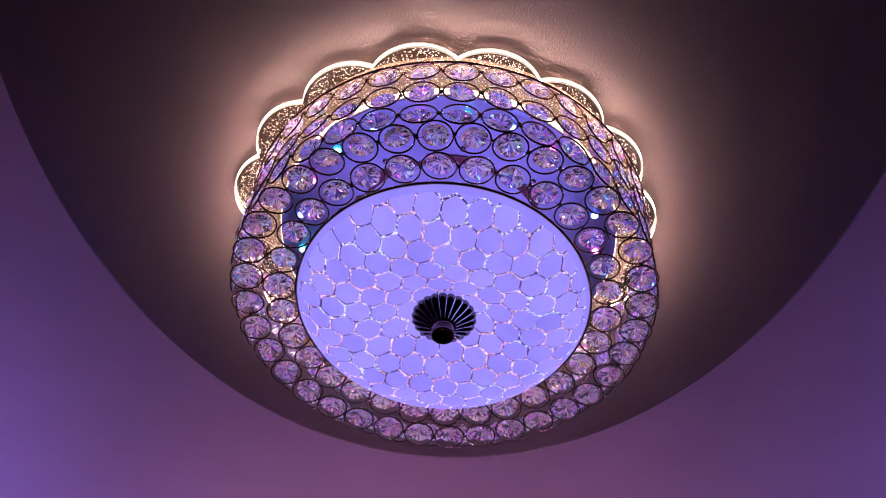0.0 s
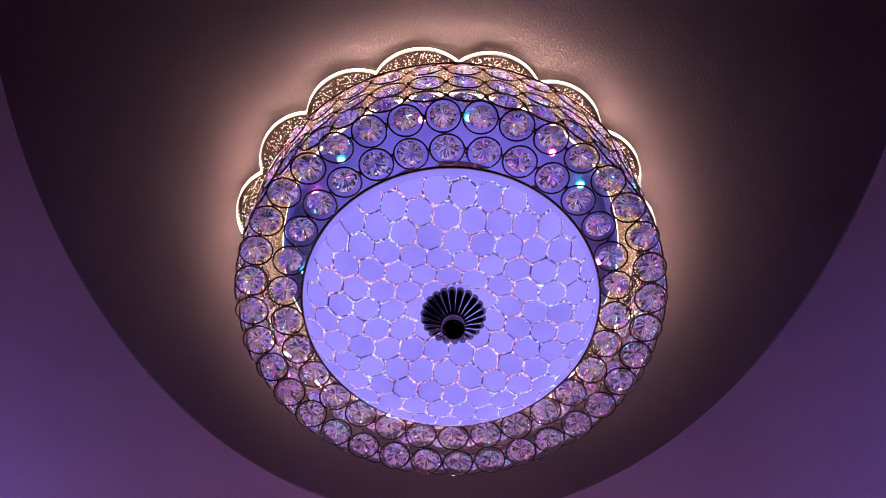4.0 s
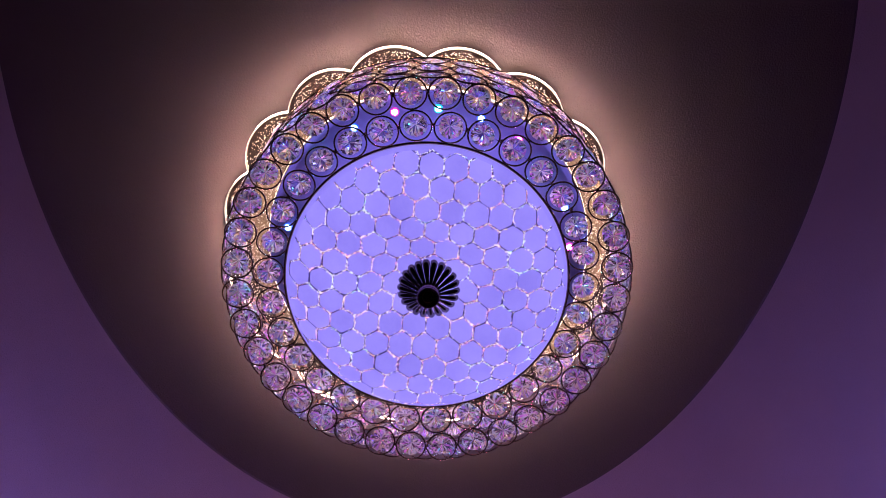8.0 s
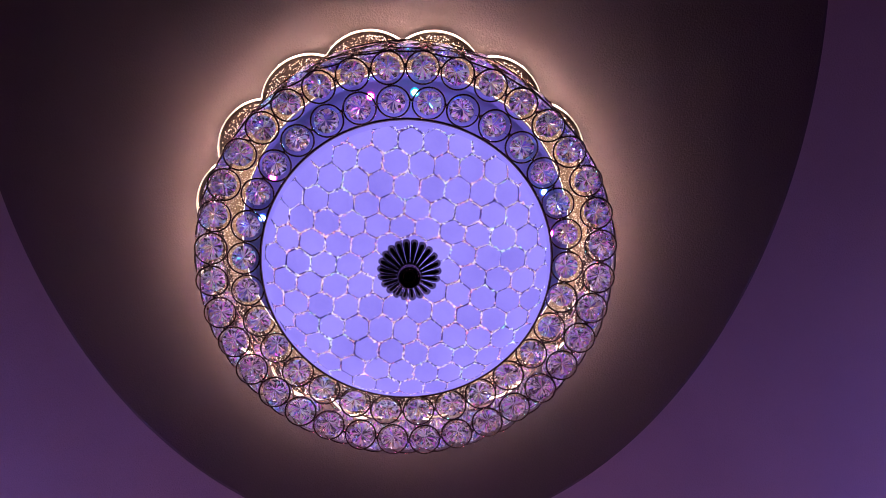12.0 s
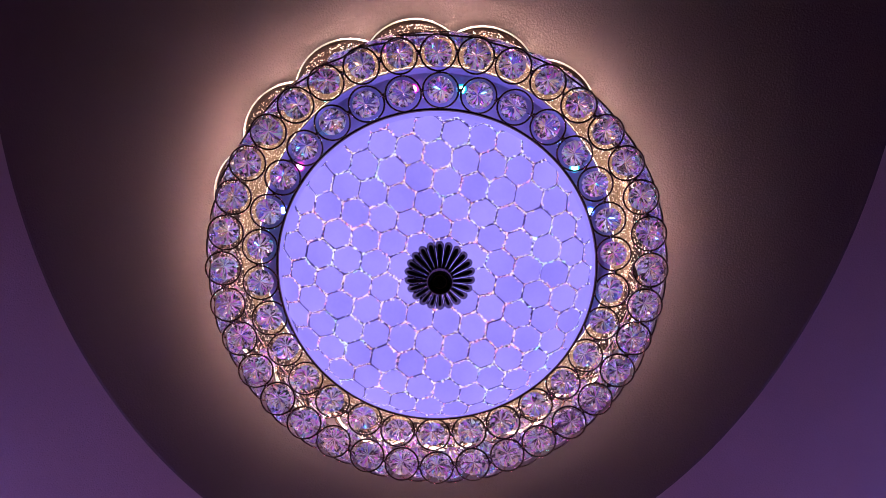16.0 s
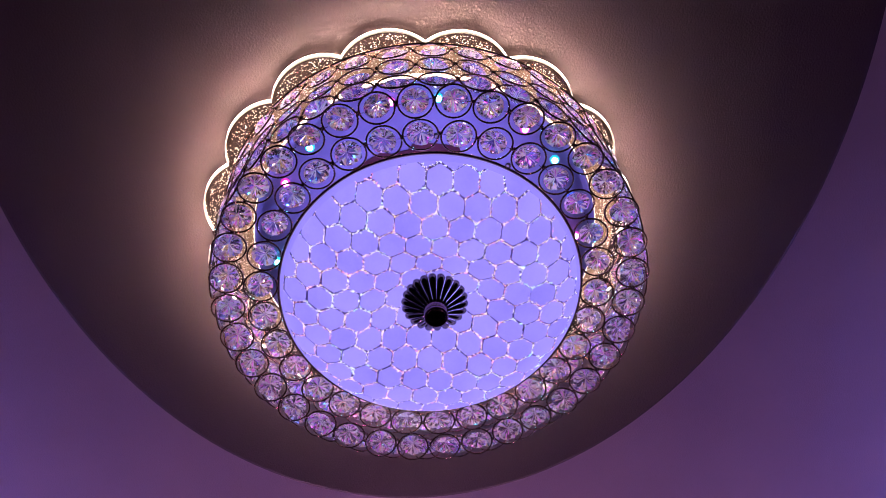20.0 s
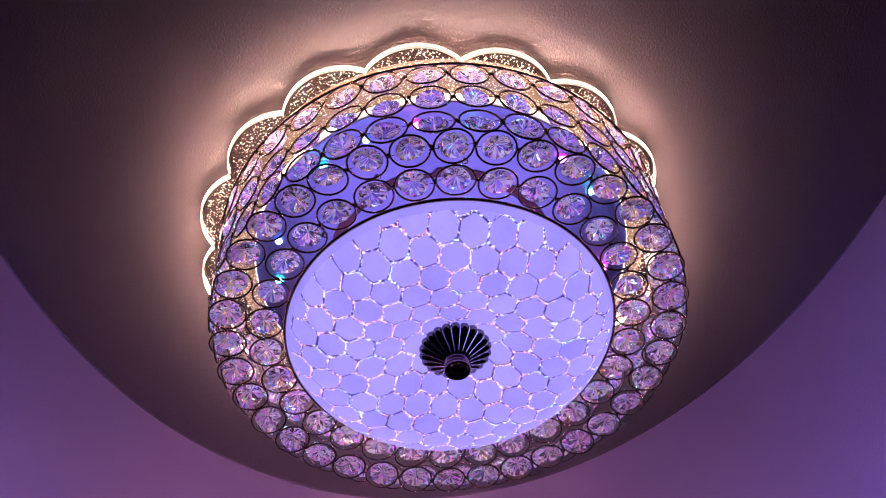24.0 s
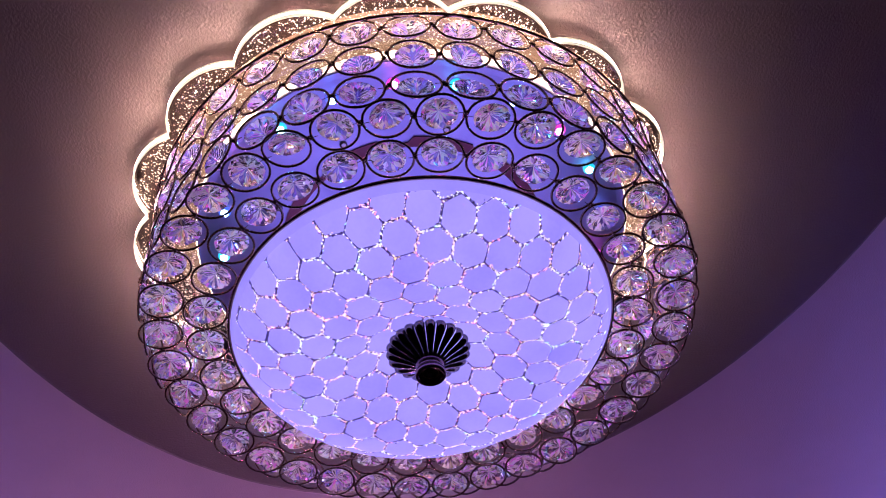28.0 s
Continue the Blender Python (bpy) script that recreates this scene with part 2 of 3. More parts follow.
def lathe(profile, segments=96, closed=False):
    """A body of revolution about z from (radius, height) pairs."""
    bm = bmesh.new()
    rings = []
    for r, z in profile:
        if r < 1e-6:
            rings.append([bm.verts.new((0, 0, z))])
        else:
            rings.append([bm.verts.new((r * math.cos(2 * math.pi * k / segments), r * math.sin(2 * math.pi * k / segments), z)) for k in range(segments)])
    pairs = list(zip(rings, rings[1:])) + ([(rings[-1], rings[0])] if closed else [])
    for a, b in pairs:
        for k in range(segments):
            n = (k + 1) % segments
            if len(a) == 1 and len(b) == 1:
                continue
            if len(a) == 1:
                bm.faces.new((a[0], b[k], b[n]))
            elif len(b) == 1:
                bm.faces.new((a[k], a[n], b[0]))
            else:
                bm.faces.new((a[k], a[n], b[n], b[k]))
    return bm


def torus(bm, major, minor, m=Matrix(), seg=28, sides=8):
    grid = []
    for i in range(seg):
        a = 2 * math.pi * i / seg
        grid.append([bm.verts.new(m @ Vector(((major + minor * math.cos(b)) * math.cos(a), (major + minor * math.cos(b)) * math.sin(a), minor * math.sin(b))))
                     for b in (2 * math.pi * j / sides for j in range(sides))])
    for i in range(seg):
        for j in range(sides):
            bm.faces.new((grid[i][j], grid[(i + 1) % seg][j], grid[(i + 1) % seg][(j + 1) % sides], grid[i][(j + 1) % sides]))
    return bm


def slab(sx, sy, sz):
    bm = bmesh.new()
    bmesh.ops.create_cube(bm, size=1, matrix=Matrix.Diagonal((sx, sy, sz, 1)))
    return bm


# ---- the unseen room that closes the place, kept narrow: WIDE to each side and LONG to each end ----
WIDE, LONG = 1.05, 1.7


def room():
    thick = 0.12
    full = (2 * WIDE + 2 * thick, 2 * LONG + 2 * thick)
    o = new("ceiling", mesh_of(slab(*full, 0.15), "ceiling", MAT["ceiling"], False))
    o.location = (0, 0, CEIL + 0.075)
    tagged(o, "satin-painted ceiling washed purple and blue by strips added out of view", "ceiling", kind="structure")
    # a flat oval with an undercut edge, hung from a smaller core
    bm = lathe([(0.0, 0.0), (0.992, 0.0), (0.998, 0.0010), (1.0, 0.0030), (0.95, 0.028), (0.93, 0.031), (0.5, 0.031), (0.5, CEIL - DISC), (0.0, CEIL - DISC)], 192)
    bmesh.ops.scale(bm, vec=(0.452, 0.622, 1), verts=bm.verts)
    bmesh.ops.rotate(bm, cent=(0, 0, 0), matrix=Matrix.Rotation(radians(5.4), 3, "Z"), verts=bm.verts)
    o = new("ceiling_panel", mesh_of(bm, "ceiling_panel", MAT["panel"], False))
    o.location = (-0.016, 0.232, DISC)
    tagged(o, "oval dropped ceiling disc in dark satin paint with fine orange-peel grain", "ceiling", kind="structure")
    o = new("floor", mesh_of(slab(*full, 0.1), "floor", MAT["floor"], False))
    o.location = (0, 0, -0.05)
    tagged(o, "dark wooden floor of the unlit room", "floor", kind="structure")
    for name, x, y, sx, sy in (("wall_north", 0, LONG + thick / 2, full[0], thick), ("wall_south", 0, -LONG - thick / 2, full[0], thick),
                               ("wall_east", WIDE + thick / 2, 0, thick, 2 * LONG), ("wall_west", -WIDE - thick / 2, 0, thick, 2 * LONG)):
        o = new(name, mesh_of(slab(sx, sy, CEIL), name, MAT["wall"], False))
        o.location = (x, y, CEIL / 2)
        tagged(o, "plain dark grey painted wall of the dark room", "wall", kind="structure")


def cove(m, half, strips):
    """A cornice added out of view along one wall, LED strips behind its lip to tint the ceiling: colour, start and end
    of each.
    """
    c = new("added_cove_light")
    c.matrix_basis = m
    tagged(c, "cornice added out of view, with LED strips to tint the ceiling", "cove light", group="coves round the ceiling")
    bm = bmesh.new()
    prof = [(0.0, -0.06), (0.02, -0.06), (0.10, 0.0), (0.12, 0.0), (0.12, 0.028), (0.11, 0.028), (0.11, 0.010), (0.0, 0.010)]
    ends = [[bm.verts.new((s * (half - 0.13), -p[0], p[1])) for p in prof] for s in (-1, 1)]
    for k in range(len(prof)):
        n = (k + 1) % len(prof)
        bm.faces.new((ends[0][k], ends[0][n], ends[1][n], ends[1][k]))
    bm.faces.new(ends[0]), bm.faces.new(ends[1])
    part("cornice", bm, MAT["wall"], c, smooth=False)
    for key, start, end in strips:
        strip = part("led_strip", slab(end - start, 0.012, 0.014), MAT[key], c, "LED strip added out of view to light the ceiling", False)
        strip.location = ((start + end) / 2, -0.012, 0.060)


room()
# invented coves; the blue lengths sit where the ceiling turns blue
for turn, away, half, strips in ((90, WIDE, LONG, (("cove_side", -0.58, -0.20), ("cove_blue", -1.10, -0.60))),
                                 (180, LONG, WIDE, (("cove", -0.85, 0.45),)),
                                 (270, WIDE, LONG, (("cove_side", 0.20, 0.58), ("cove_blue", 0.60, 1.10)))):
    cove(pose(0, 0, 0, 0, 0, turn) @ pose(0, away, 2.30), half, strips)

# ---- the lamp ----
lamp = new("ceiling_lamp")
lamp.location = (0, 0, HUB)
tagged(lamp, "round crystal ceiling lamp with glowing violet bowl and scalloped acrylic rim", "ceiling lamp")
R_BOWL = 0.1395

# profile of the bowl: a ring-shaped bulge with a dimple at the finial
PROF = [(0.0, -0.0118), (0.018, -0.0133), (0.034, -0.0176), (0.048, -0.0238), (0.062, -0.0285), (0.078, -0.0312), (0.092, -0.0312),
        (0.106, -0.0287), (0.118, -0.0238), (0.128, -0.0168), (0.135, -0.0090), (0.1395, -0.0005)]
_rr = np.linspace(0, R_BOWL, 400)
_pr, _pz = np.array([p[0] for p in PROF]), np.array([p[1] for p in PROF])
_zz = np.interp(_rr, _pr, _pz)
for _ in range(30):
    _zz[1:-1] = (_zz[:-2] + 2 * _zz[1:-1] + _zz[2:]) / 4
_ss = 0.5 * (_rr + np.concatenate([[0], np.cumsum(np.hypot(np.diff(_rr), np.diff(_zz)))]))
_slope = np.gradient(_zz, _rr)


def on_bowl(u, v, lift):
    """The place on the bowl's outside at arc-length coordinates (u, v), lifted off it along its normal."""
    s = math.hypot(u, v)
    r, c, k = float(np.interp(s, _ss, _rr)), (u / s if s > 1e-9 else 1.0), (v / s if s > 1e-9 else 0.0)
    z, g = float(np.interp(r, _rr, _zz)), float(np.interp(r, _rr, _slope))
    n = math.hypot(1, g)
    r2, z2 = r + lift * g / n, z - lift / n
    return Vector((r2 * c, r2 * k, z2))


PITCH, TWIST, OFF = 0.0241, math.radians(11.2), Vector((0.0076, 0.0034))


def hex_centres():
    a = Vector((math.cos(TWIST), math.sin(TWIST))) * PITCH
    b = Vector((math.cos(TWIST + math.pi / 3), math.sin(TWIST + math.pi / 3))) * PITCH
    return [OFF + i * a + j * b for i in range(-9, 10) for j in range(-9, 10) if (OFF + i * a + j * b).length < _ss[-1] + 0.004]


def bowl():
    step = list(zip(_rr[::12], _zz[::12])) + [(_rr[-1], _zz[-1])]
    body = part("glass_bowl", lathe(step), MAT["shell"], lamp, "frosted violet glass bowl with glitter joints, lit from inside")
    part("bowl_inside", lathe([(r * 0.985, z + 0.003) for r, z in step]), MAT["inner"], body, "inner face of the bowl, glow raised to light the crystals")
    lip = bmesh.new()
    torus(lip, R_BOWL + 0.0004, 0.0011, Matrix.Translation((0, 0, 0)), 128, 8)
    part("bowl_lip", lip, MAT["lip"], body, "polished glass lip")
    limit = _ss[-1] - 0.0055
    band = [on_bowl(s, 0, 0.0014) for s in np.linspace(limit - 0.0002, _ss[-1] - 0.0006, 7)]
    part("bowl_border", lathe([(p.x, p.z) for p in band], 128), MAT["tile"], body, "plain frosted violet border")
    corner = [math.radians(30) + TWIST + k * math.pi / 3 for k in range(6)]
    apothem = PITCH / 2 - 0.00042
    for c in hex_centres():
        jig = Vector((rng.uniform(-0.0003, 0.0003), rng.uniform(-0.0003, 0.0003)))
        size = apothem * rng.uniform(0.97, 1.01)
        bm = bmesh.new()
        rows = []
        for f, lift in ((0.0, 0.0011), (0.55, 0.0011), (0.93, 0.0010), (1.0, 0.0002)):
            if f == 0:
                rows.append([(c + jig, lift)])
                continue
            row = []
            for k in range(24):
                ang = corner[0] + 2 * math.pi * k / 24
                d = (ang - corner[0]) % (math.pi / 3) - math.pi / 6
                rad = min(size / math.cos(d), size * 1.13)
                row.append((c + jig + Vector((math.cos(ang), math.sin(ang))) * rad * f, lift))
            rows.append(row)
        inside = sum(p.length < limit for p, _ in rows[-1])
        if inside < 2:
            bm.free()
            continue
        made = []
        for row in rows:
            made.append([bm.verts.new(on_bowl(*(p if p.length < limit + 0.003 else p * ((limit + 0.003) / p.length)), lift)) for p, lift in row])
        for k in range(24):
            bm.faces.new((made[0][0], made[1][k], made[1][(k + 1) % 24]))
            for p, q in zip(made[1:], made[2:]):
                bm.faces.new((p[k], q[k], q[(k + 1) % 24], p[(k + 1) % 24]))
        bmesh.ops.remove_doubles(bm, verts=bm.verts, dist=0.00005)
        part("hexagon_tile", bm, MAT["tile"], body)
    # glitter grains in the joints
    verts, faces = [], []
    done = set()
    for c in hex_centres():
        pts = [c + Vector((math.cos(a), math.sin(a))) * (PITCH / math.sqrt(3)) for a in corner]
        for p, q in zip(pts, pts[1:] + pts[:1]):
            mid = (round((p.x + q.x) * 900), round((p.y + q.y) * 900))
            if any((mid[0] + dx, mid[1] + dy) in done for dx in (-1, 0, 1) for dy in (-1, 0, 1)):
                continue
            done.add(mid)
            across = Vector((-(q - p).y, (q - p).x)).normalized()
            dense, bow = rng.choice((0.2, 0.4, 0.6, 0.75, 0.85, 0.95)), rng.uniform(-0.0010, 0.0010)
            for k in range(52):
                if rng.random() > dense:
                    continue
                f = rng.uniform(-0.04, 1.04)
                g = p.lerp(q, f) + across * (rng.gauss(0, 0.00062) + bow * math.sin(math.pi * f))
                if g.length > limit or g.length < 0.030 or (g.length > limit - 0.016 and rng.random() < 0.15):
                    continue
                size = rng.uniform(0.00032, 0.00088) * (1.5 if rng.random() < 0.12 else 1.0)
                o = on_bowl(*g, rng.uniform(0.0005, 0.0012))
                normal = (on_bowl(*g, 0.002) - on_bowl(*g, 0.0)).normalized()
                turn = normal.to_track_quat("Z", "Y").to_matrix() @ Euler((rng.uniform(-0.35, 0.35), rng.uniform(-0.35, 0.35), rng.uniform(0, 6))).to_matrix()
                base = len(verts)
                for d in ((1, 0, 0), (-1, 0, 0), (0, 0.8, 0), (0, -0.8, 0), (0, 0, 0.3), (0, 0, -0.3)):
                    verts.append(o + turn @ Vector(d) * size)
                for t in ((0, 2, 4), (2, 1, 4), (1, 3, 4), (3, 0, 4), (2, 0, 5), (1, 2, 5), (3, 1, 5), (0, 3, 5)):
                    faces.append([base + i for i in t])
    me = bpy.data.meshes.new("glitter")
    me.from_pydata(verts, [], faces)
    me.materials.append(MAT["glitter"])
    tagged(part("glitter", me, None, body, "glitter grains in the joints, their sparkle put in as glow"), kind="stuff")


def finial():
    """A cap of round-backed flutes whose tips curl up to the bowl, with a hollow turned knob."""
    lobes, per = 22, 18
    prof = [(0.0265, -0.0165), (0.0290, -0.0172), (0.0306, -0.0188), (0.0311, -0.0208), (0.0305, -0.0228), (0.0285, -0.0248), (0.0250, -0.0270), (0.0205, -0.0292), (0.0160, -0.0314), (0.0120, -0.0336), (0.0098, -0.0350)]
    bm = bmesh.new()
    rows = []
    for r, z in prof:
        width = math.pi * r / lobes
        fade = min(1.0, max(0.0, (r - 0.0090) / 0.006))
        rows.append([])
        for k in range(lobes * per):
            a = 2 * math.pi * k / (lobes * per)
            d = 2 * ((k % per) / per) - 1
            w = 1 - math.sqrt(max(0.0, 1 - (d * 0.985) ** 2))
            outward = max(0.0, min(1.0, (z + 0.0270) / 0.006))
            rr = r - 1.25 * width * w * fade * outward
            rows[-1].append(bm.verts.new((rr * math.cos(a), rr * math.sin(a), z + 1.15 * width * w * fade * (1 - 0.7 * outward))))
    n = lobes * per
    for i, (a, b) in enumerate(zip(rows, rows[1:])):
        for k in range(n):
            # narrow slots added along the flutes: the bowl seen through imitates groove highlights
            if 3 <= i <= 8 and k % per == 0:
                continue
            bm.faces.new((a[k], a[(k + 1) % n], b[(k + 1) % n], b[k]))
    cap = part("finial", bm, MAT["black"], lamp, "black chrome fluted finial cap at the bowl's centre, slots added as highlight lines")
    cap.location = (-0.0022, -0.0005, 0)
    part("knob", lathe([(0.0, -0.033), (0.0094, -0.0338), (0.0104, -0.0350), (0.0104, -0.0364), (0.0090, -0.0376), (0.0088, -0.0392), (0.0100, -0.0404), (0.0110, -0.0420), (0.0113, -0.0438),
                        (0.0108, -0.0454), (0.0098, -0.0461), (0.0088, -0.0459), (0.0082, -0.0450), (0.0080, -0.0420), (0.0, -0.0415)], 64), MAT["knob"], cap, "turned dark knob with a hollow end, purple sheen put into its colour")
    ring = bmesh.new()
    torus(ring, 0.0057, 0.0004, Matrix.Translation((0, 0, -0.0424)), 40, 6)
    part("knob_ring", ring, MAT["brass"], cap, "thin brass ring inside the knob")


def crystal_mesh(seed):
    """A round-cut stone: a clear crown and rim, and a deep back of long wedges that differ one by one."""
    bm, pick = bmesh.new(), random.Random(seed)
    n, rg = 14, 0.0119

    def at(r, k, z):
        return Vector((r * math.cos(2 * math.pi * k / n), r * math.sin(2 * math.pi * k / n), z))

    def face(*ps):
        # every facet looks away from the stone's middle
        mid = sum(ps, Vector()) / len(ps) - Vector((0, 0, -0.0015))
        if (ps[1] - ps[0]).cross(ps[2] - ps[0]).dot(mid) < 0:
            ps = ps[::-1]
        bm.faces.new([bm.verts.new(p) for p in ps])

    edge = [k + pick.uniform(-0.16, 0.16) for k in range(n)]
    edge.append(edge[0] + n)
    tip = Vector((pick.uniform(-0.0008, 0.0008), pick.uniform(-0.0008, 0.0008), -0.0082))
    table, crown, rim = 0.0066, 0.0098, rg
    for k in range(n):
        # crown: one clear island, the table and its bevels
        face(at(rim, k, 0.0004), at(rim, k + 1, 0.0004), at(crown, k + 0.5, 0.0019))
        face(at(rim, k + 1, 0.0004), at(crown, k + 1.5, 0.0019), at(crown, k + 0.5, 0.0019))
        face(at(crown, k + 0.5, 0.0019), at(crown, k + 1.5, 0.0019), at(table, k + 1, 0.0029))
        face(at(crown, k + 1.5, 0.0019), at(table, k + 2, 0.0029), at(table, k + 1, 0.0029))
        face(at(rim, k, 0.0004), at(rim, k + 1, 0.0004), at(rim, k + 1, -0.0006), at(rim, k, -0.0006))
    face(*[at(table, k, 0.0029) for k in range(n)])
    crown_faces = len(bm.faces)
    for k in range(n):
        a, b = edge[k], edge[k + 1]
        mid, low = at(0.0094, (a + b) / 2, -0.0026), at(0.0050, (a + b) / 2, -0.0058)
        p, q = at(rim, a, -0.0006), at(rim, b, -0.0006)
        face(p, mid, q)
        s0, s1 = at(0.0076, a, -0.0044), at(0.0076, b, -0.0044)
        face(p, s0, mid)
        face(q, mid, s1)
        face(mid, s0, low)
        face(mid, low, s1)
        face(s0, tip, low)
        face(s1, low, tip)
    me = bpy.data.meshes.new("crystal")
    bm.to_mesh(me)
    bm.free()
    me.materials.append(MAT["clear"])
    me.materials.append(MAT["crystal"])
    me.polygons.foreach_set("material_index", [0 if k < crown_faces else 1 for k in range(len(me.polygons))])
    return me


def ring_mesh(name, radius):
    bm = bmesh.new()
    torus(bm, radius, 0.00100, Matrix(), 72, 7)
    for i, v in enumerate(bm.verts):
        if (i // 7) % 2:
            flat = Vector((v.co.x, v.co.y, 0)).normalized() * radius
            v.co = flat + (v.co - flat) * 0.80
    for s in (-1, 1):
        bmesh.ops.create_icosphere(bm, subdivisions=1, radius=0.0019, matrix=Matrix.Translation((s * radius * 1.06, 0, 0)))
        bmesh.ops.create_cone(bm, cap_ends=True, segments=5, radius1=0.00026, radius2=0.00026, depth=radius - 0.0116,
                              matrix=Matrix.Translation((s * (radius + 0.0116) / 2, 0, 0)) @ pose(0, 0, 0, 0, 90, 0))
    return mesh_of(bm, name, MAT["wirework"])


# rows of the cage: name, count, radius, height, first angle, tilt of the ring's face from straight down, ring radius
CAGE = [("inner", 30, 0.1580, 0.0018, -4.40, -5, 0.01535), ("outer", 36, 0.1900, 0.0000, 0.50, -5, 0.01535),
        ("low", 36, 0.2040, 0.0145, -3.6, 90, 0.01610), ("mid", 36, 0.2030, 0.0525, -3.6, 92, 0.01610), ("high", 36, 0.2035, 0.0885, -3.85, 92, 0.01610)]


def cage():
    gems = [crystal_mesh(11 + k) for k in range(6)]
    for row, count, radius, z, first, tilt, rr in CAGE:
        me = ring_mesh("ring", rr)
        for k in range(count):
            a = radians(first + 360 * k / count)
            out, down = Vector((math.cos(a), math.sin(a), 0)), Vector((0, 0, -1))
            n = (down * math.cos(radians(tilt)) + out * math.sin(radians(tilt))).normalized()
            tang = Vector((-math.sin(a), math.cos(a), 0))
            m = Matrix((tang, n.cross(tang), n)).transposed().to_4x4()
            m.translation = Vector((radius * math.cos(a), radius * math.sin(a), z)) + Vector((rng.uniform(-1, 1), rng.uniform(-1, 1), rng.uniform(-1, 1))) * 0.0006
            m = m @ pose(0, 0, 0, rng.uniform(-4, 4), rng.uniform(-4, 4), rng.uniform(-6, 6))
            ring = part("ring", me, None, lamp)
            ring.matrix_basis = m
            c = part("crystal", rng.choice(gems), None, ring)
            c.matrix_basis = pose(rng.uniform(-0.0012, 0.0012), rng.uniform(-0.0006, 0.0006), rng.uniform(-0.0008, 0.0008) - (0.0024 if tilt < 20 else 0.0014),
                                  rng.uniform(-16, 16), rng.uniform(-7, 7), rng.uniform(0, 360))
    for name, r, z, minor in (("bottom_rim", 0.1418, -0.0004, 0.0014), ("top_rim", 0.2042, 0.1043, 0.0015)):
        bm = bmesh.new()
        torus(bm, r, minor, Matrix.Translation((0, 0, z)), 160, 8)
        part(name, bm, MAT["wirework"], lamp, "dark bronze wire hoop of the cage")


PETALS, NOTCH, R_NOTCH, R_TIP = 16, 6.36, 0.2065, 0.2210


def petal_radius(a, shrink=0.0):
    """Outline of the scalloped acrylic plate: 16 round lobes."""
    half = math.pi / PETALS
    d = (a - radians(NOTCH)) % (2 * half) - half
    q = abs(d) / half
    chord, rise = R_NOTCH * math.sin(half), R_TIP - R_NOTCH
    arc = (chord ** 2 + rise ** 2) / (2 * rise)
    return R_NOTCH + math.sqrt(arc ** 2 - (q * chord) ** 2) - (arc - rise) - shrink


def acrylic_rim():
    seg, lo, hi = PETALS * 24, 0.1120, 0.1205
    angs = [2 * math.pi * k / seg + radians(NOTCH) for k in range(seg)]
    def loop(bm, fn, z):
        return [bm.verts.new((fn(a) * math.cos(a), fn(a) * math.sin(a), z)) for a in angs]
    def skin(bm, loops):
        for p, q in zip(loops, loops[1:]):
            for k in range(seg):
                bm.faces.new((p[k], p[(k + 1) % seg], q[(k + 1) % seg], q[k]))
    bm = bmesh.new()
    skin(bm, [loop(bm, lambda a: 0.166, lo), loop(bm, lambda a: petal_radius(a, 0.0014), lo)])
    skin(bm, [loop(bm, lambda a: 0.166, hi), loop(bm, lambda a: petal_radius(a, 0.0010), hi)])
    plate = part("acrylic_plate", bm, MAT["acrylic"], lamp, "clear scalloped acrylic plate with bubbles, edge-lit warm white", False)
    bm = bmesh.new()
    skin(bm, [loop(bm, lambda a: petal_radius(a, 0.0), lo + 0.0046), loop(bm, lambda a: petal_radius(a, 0.0), hi - 0.0008), loop(bm, lambda a: petal_radius(a, 0.0010), hi)])
    low = [(0.0014, lo), (0.0005, lo + 0.0005), (0.0, lo + 0.0014), (0.0, lo + 0.0022)]
    skin(bm, [loop(bm, lambda a, s=s: petal_radius(a, s), z) for s, z in low])
    rim = bmesh.new()
    skin(rim, [loop(rim, lambda a: petal_radius(a, 0.0), lo + 0.0022), loop(rim, lambda a: petal_radius(a, 0.0), lo + 0.0046)])
    plate.location = (0.0058, -0.0037, 0)
    part("bright_rim", rim, MAT["rim"], plate, "band of the acrylic edge where the light comes out brightest")
    part("glowing_edge", bm, MAT["edge"], plate, "bevelled edge of the acrylic, glowing creamy white")
    verts, faces = [], []
    ico = bmesh.new()
    bmesh.ops.create_cone(ico, cap_ends=False, segments=4, radius1=1, radius2=0, depth=1, matrix=Matrix.Translation((0, 0, 0.5)))
    bmesh.ops.create_cone(ico, cap_ends=False, segments=4, radius1=0, radius2=1, depth=1, matrix=Matrix.Translation((0, 0, -0.5)))
    iv, jf = [v.co.copy() for v in ico.verts], [[v.index for v in f.verts] for f in ico.faces]
    ico.free()
    count = 0
    while count < 10000:
        a, r = rng.uniform(0, 2 * math.pi), math.sqrt(rng.uniform(0.168 ** 2, R_TIP ** 2))
        if r > petal_radius(a, 0.0052):
            continue
        count += 1
        size = rng.uniform(0.00028, 0.00085)
        o = Vector((r * math.cos(a), r * math.sin(a), rng.uniform(lo + 0.001, hi - 0.001)))
        base = len(verts)
        verts.extend(o + v * size for v in iv)
        faces.extend([base + i for i in f] for f in jf)
    me = bpy.data.meshes.new("bubbles")
    me.from_pydata(verts, [], faces)
    me.materials.append(MAT["bubble"])
    tagged(part("bubbles", me, None, plate, "tiny bubbles inside the acrylic, given a warm glow of their own"), kind="stuff")


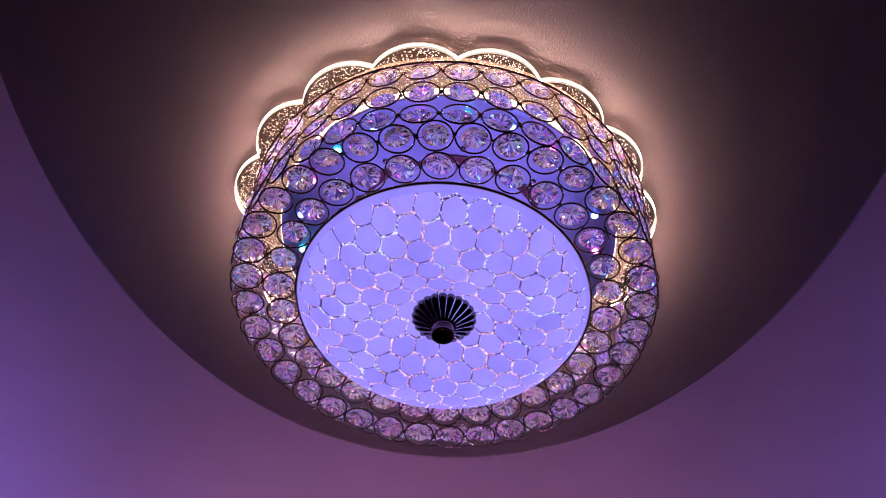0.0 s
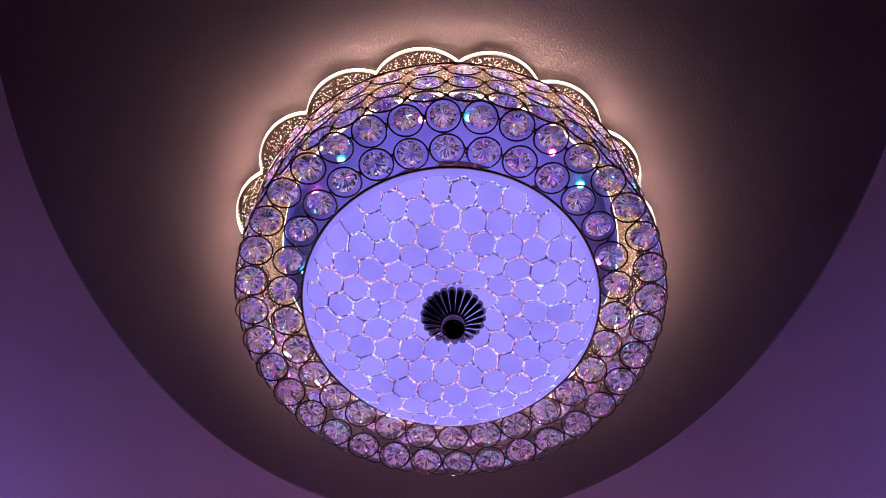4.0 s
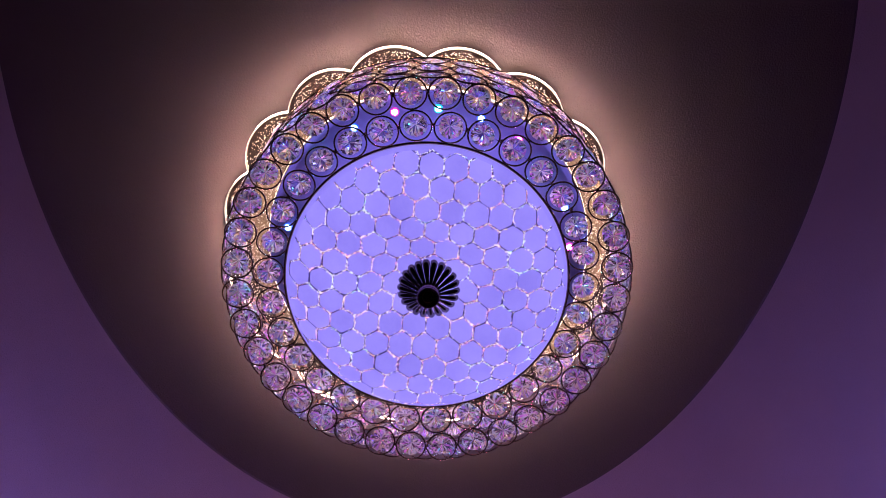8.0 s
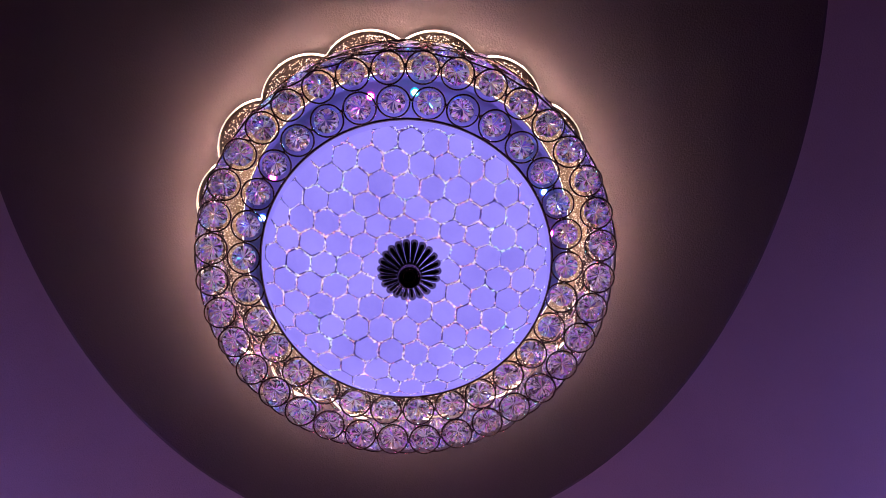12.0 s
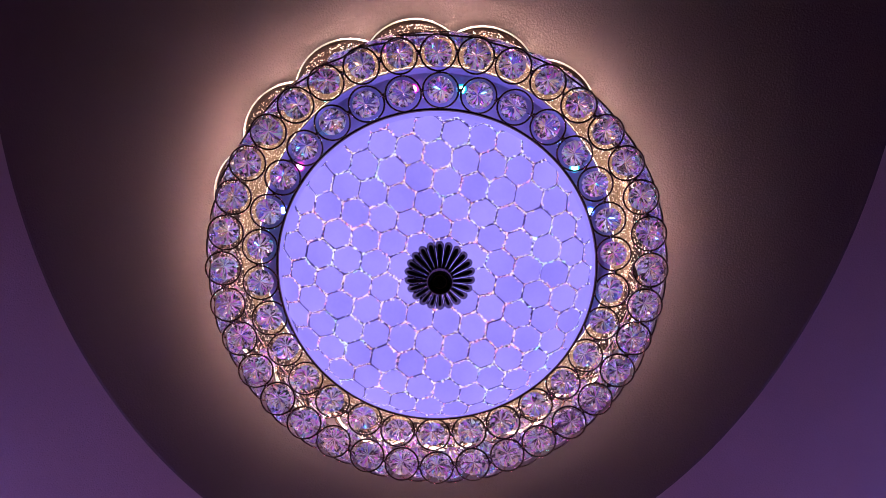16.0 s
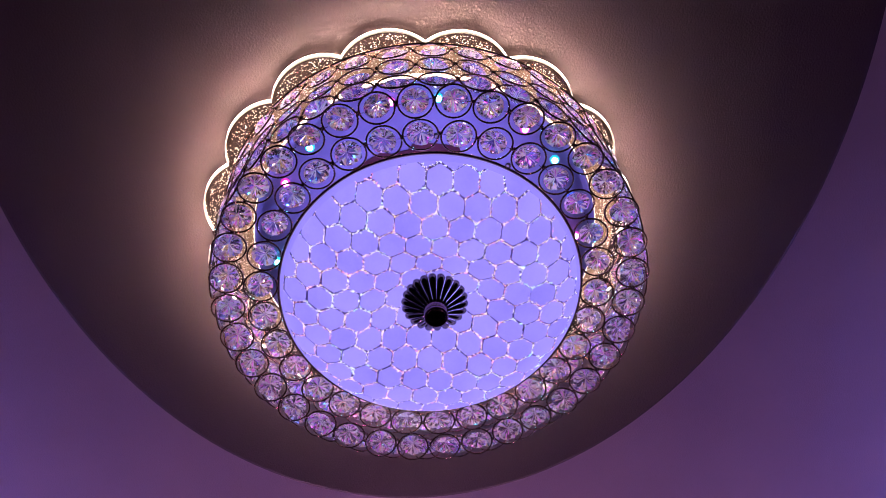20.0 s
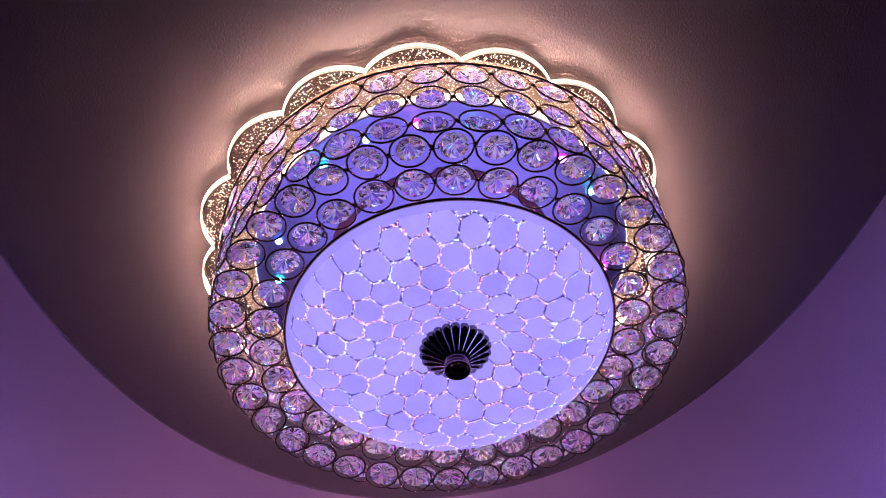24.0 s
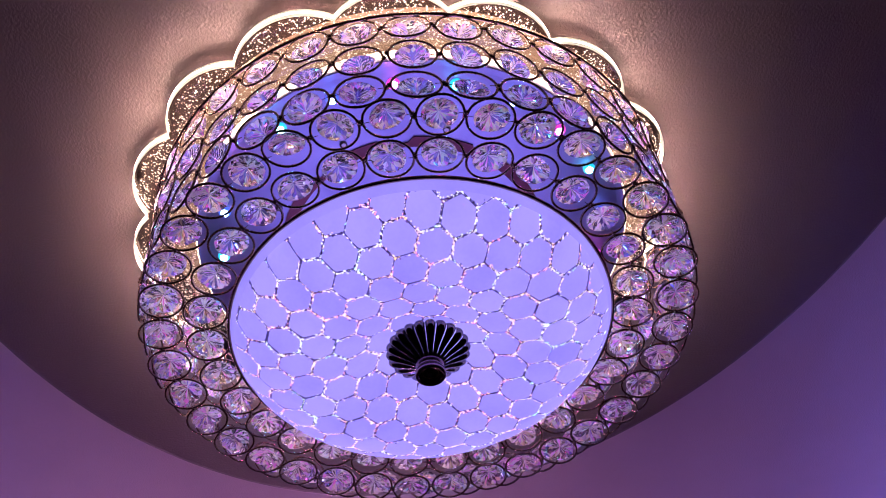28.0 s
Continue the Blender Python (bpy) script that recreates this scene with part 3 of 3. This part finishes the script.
def base():
    part("ceiling_mount", lathe([(0.0, 0.1051), (0.158, 0.1051), (0.1635, 0.1065), (0.1640, 0.1365), (0.0, 0.1365)], 96), MAT["back"], lamp, "cream steel mounting box on the ceiling", False)
    tray = part("mirror_tray", lathe([(0.0, 0.0990), (0.1665, 0.0990), (0.1705, 0.0983), (0.1718, 0.0979), (0.1726, 0.0987), (0.1726, 0.1050), (0.0, 0.1050)], 128), MAT["mirror"], lamp,
                "mirror-polished steel tray behind the crystals", False)
    # dark slot round the driver, with a notched outer edge
    bm = bmesh.new()
    seg = 144
    def edge(fn, z):
        return [bm.verts.new((fn(k) * math.cos(2 * math.pi * k / seg), fn(k) * math.sin(2 * math.pi * k / seg), z)) for k in range(seg)]
    loops = [edge(lambda k: 0.097, 0.0989), edge(lambda k: 0.097, 0.0977), edge(lambda k: 0.106 - (0.005 if math.cos(9 * 2 * math.pi * k / seg) > 0.6 else 0.0), 0.0977),
             edge(lambda k: 0.106 - (0.005 if math.cos(9 * 2 * math.pi * k / seg) > 0.6 else 0.0), 0.0989)]
    for p, q in zip(loops, loops[1:]):
        for k in range(seg):
            bm.faces.new((p[k], p[(k + 1) % seg], q[(k + 1) % seg], q[k]))
    part("driver_ring", bm, MAT["maroon"], tray, "dark maroon ring with a notched edge", False)
    screw = mesh_of(lathe([(0.0030, 0.0), (0.0030, -0.0012), (0.0022, -0.0020), (0.0, -0.0022)], 12), "screw", MAT["black"])
    for k in range(9):
        a = radians(20 + 40 * k)
        part("screw", screw, None, tray).location = (0.114 * math.cos(a), 0.114 * math.sin(a), 0.0990)
    part("centre_rod", lathe([(0.0025, -0.014), (0.0025, 0.0998)], 12), MAT["mirror"], tray, "threaded steel rod to the finial")
    # bright core for each LED, and a wider disc that imitates its halo
    dome, lens = {}, {}
    for key in ("blue", "pink", "cyan"):
        dome[key] = mesh_of(lathe([(0.0031, -0.0019), (0.0029, -0.0030), (0.0018, -0.0040), (0.0, -0.0044)], 12), "led_core_" + key, MAT[key])
        lens[key] = mesh_of(lathe([(0.0050, 0.0), (0.0049, -0.0008), (0.0040, -0.0017), (0.0026, -0.0022), (0.0, -0.0022)], 16), "led_" + key, MAT[key + "_lens"])
    for k in range(21):
        a, key = radians(64.9 + 360 * k / 21), ("blue", "pink", "cyan")[k % 3]
        o = part("led", lens[key], None, tray, key + " LED with its coloured halo built as a disc")
        o.location = (0.153 * math.cos(a), 0.153 * math.sin(a), 0.0989)
        part("led_core", dome[key], None, o)
    # dim warm white chips added round the mounting box to light the disc near it
    high = mesh_of(slab(0.0012, 0.0080, 0.0040), "warm_chip_high", MAT["strip"], False)
    for k in range(60):
        a = radians(4 + 360 * k / 60)
        o = part("warm_led", high, None, tray)
        o.matrix_basis = pose(0.1648 * math.cos(a), 0.1648 * math.sin(a), 0.1280, 0, 0, math.degrees(a))
    # warm diffuser band round the tray's side, and a stepped frosted ring on top of the scalloped plate
    bm, ribs = bmesh.new(), 360
    rings = [[bm.verts.new(((0.1732 + 0.0006 * (k % 2)) * math.cos(2 * math.pi * k / ribs), (0.1732 + 0.0006 * (k % 2)) * math.sin(2 * math.pi * k / ribs), z)) for k in range(ribs)] for z in (0.0992, 0.1095)]
    for k in range(ribs):
        bm.faces.new((rings[0][k], rings[0][(k + 1) % ribs], rings[1][(k + 1) % ribs], rings[1][k]))
    part("led_diffuser", bm, MAT["band"], tray, "finely ribbed warm white LED diffuser band", False)
    prof = [(0.1662, 0.1262), (0.1662, 0.1226)]
    for k in range(9):
        r = 0.1668 + 0.0034 * k
        prof += [(r, 0.1216), (r + 0.0020, 0.1216 + 0.0001 * k), (r + 0.0024, 0.1230), (r + 0.0032, 0.1230)]
    part("stepped_ring", lathe(prof + [(0.1976, 0.1262)], 144), MAT["step"], tray, "frosted acrylic ring with concentric steps, given its own warm glow", False)


base()
bowl()
finial()
acrylic_rim()
cage()
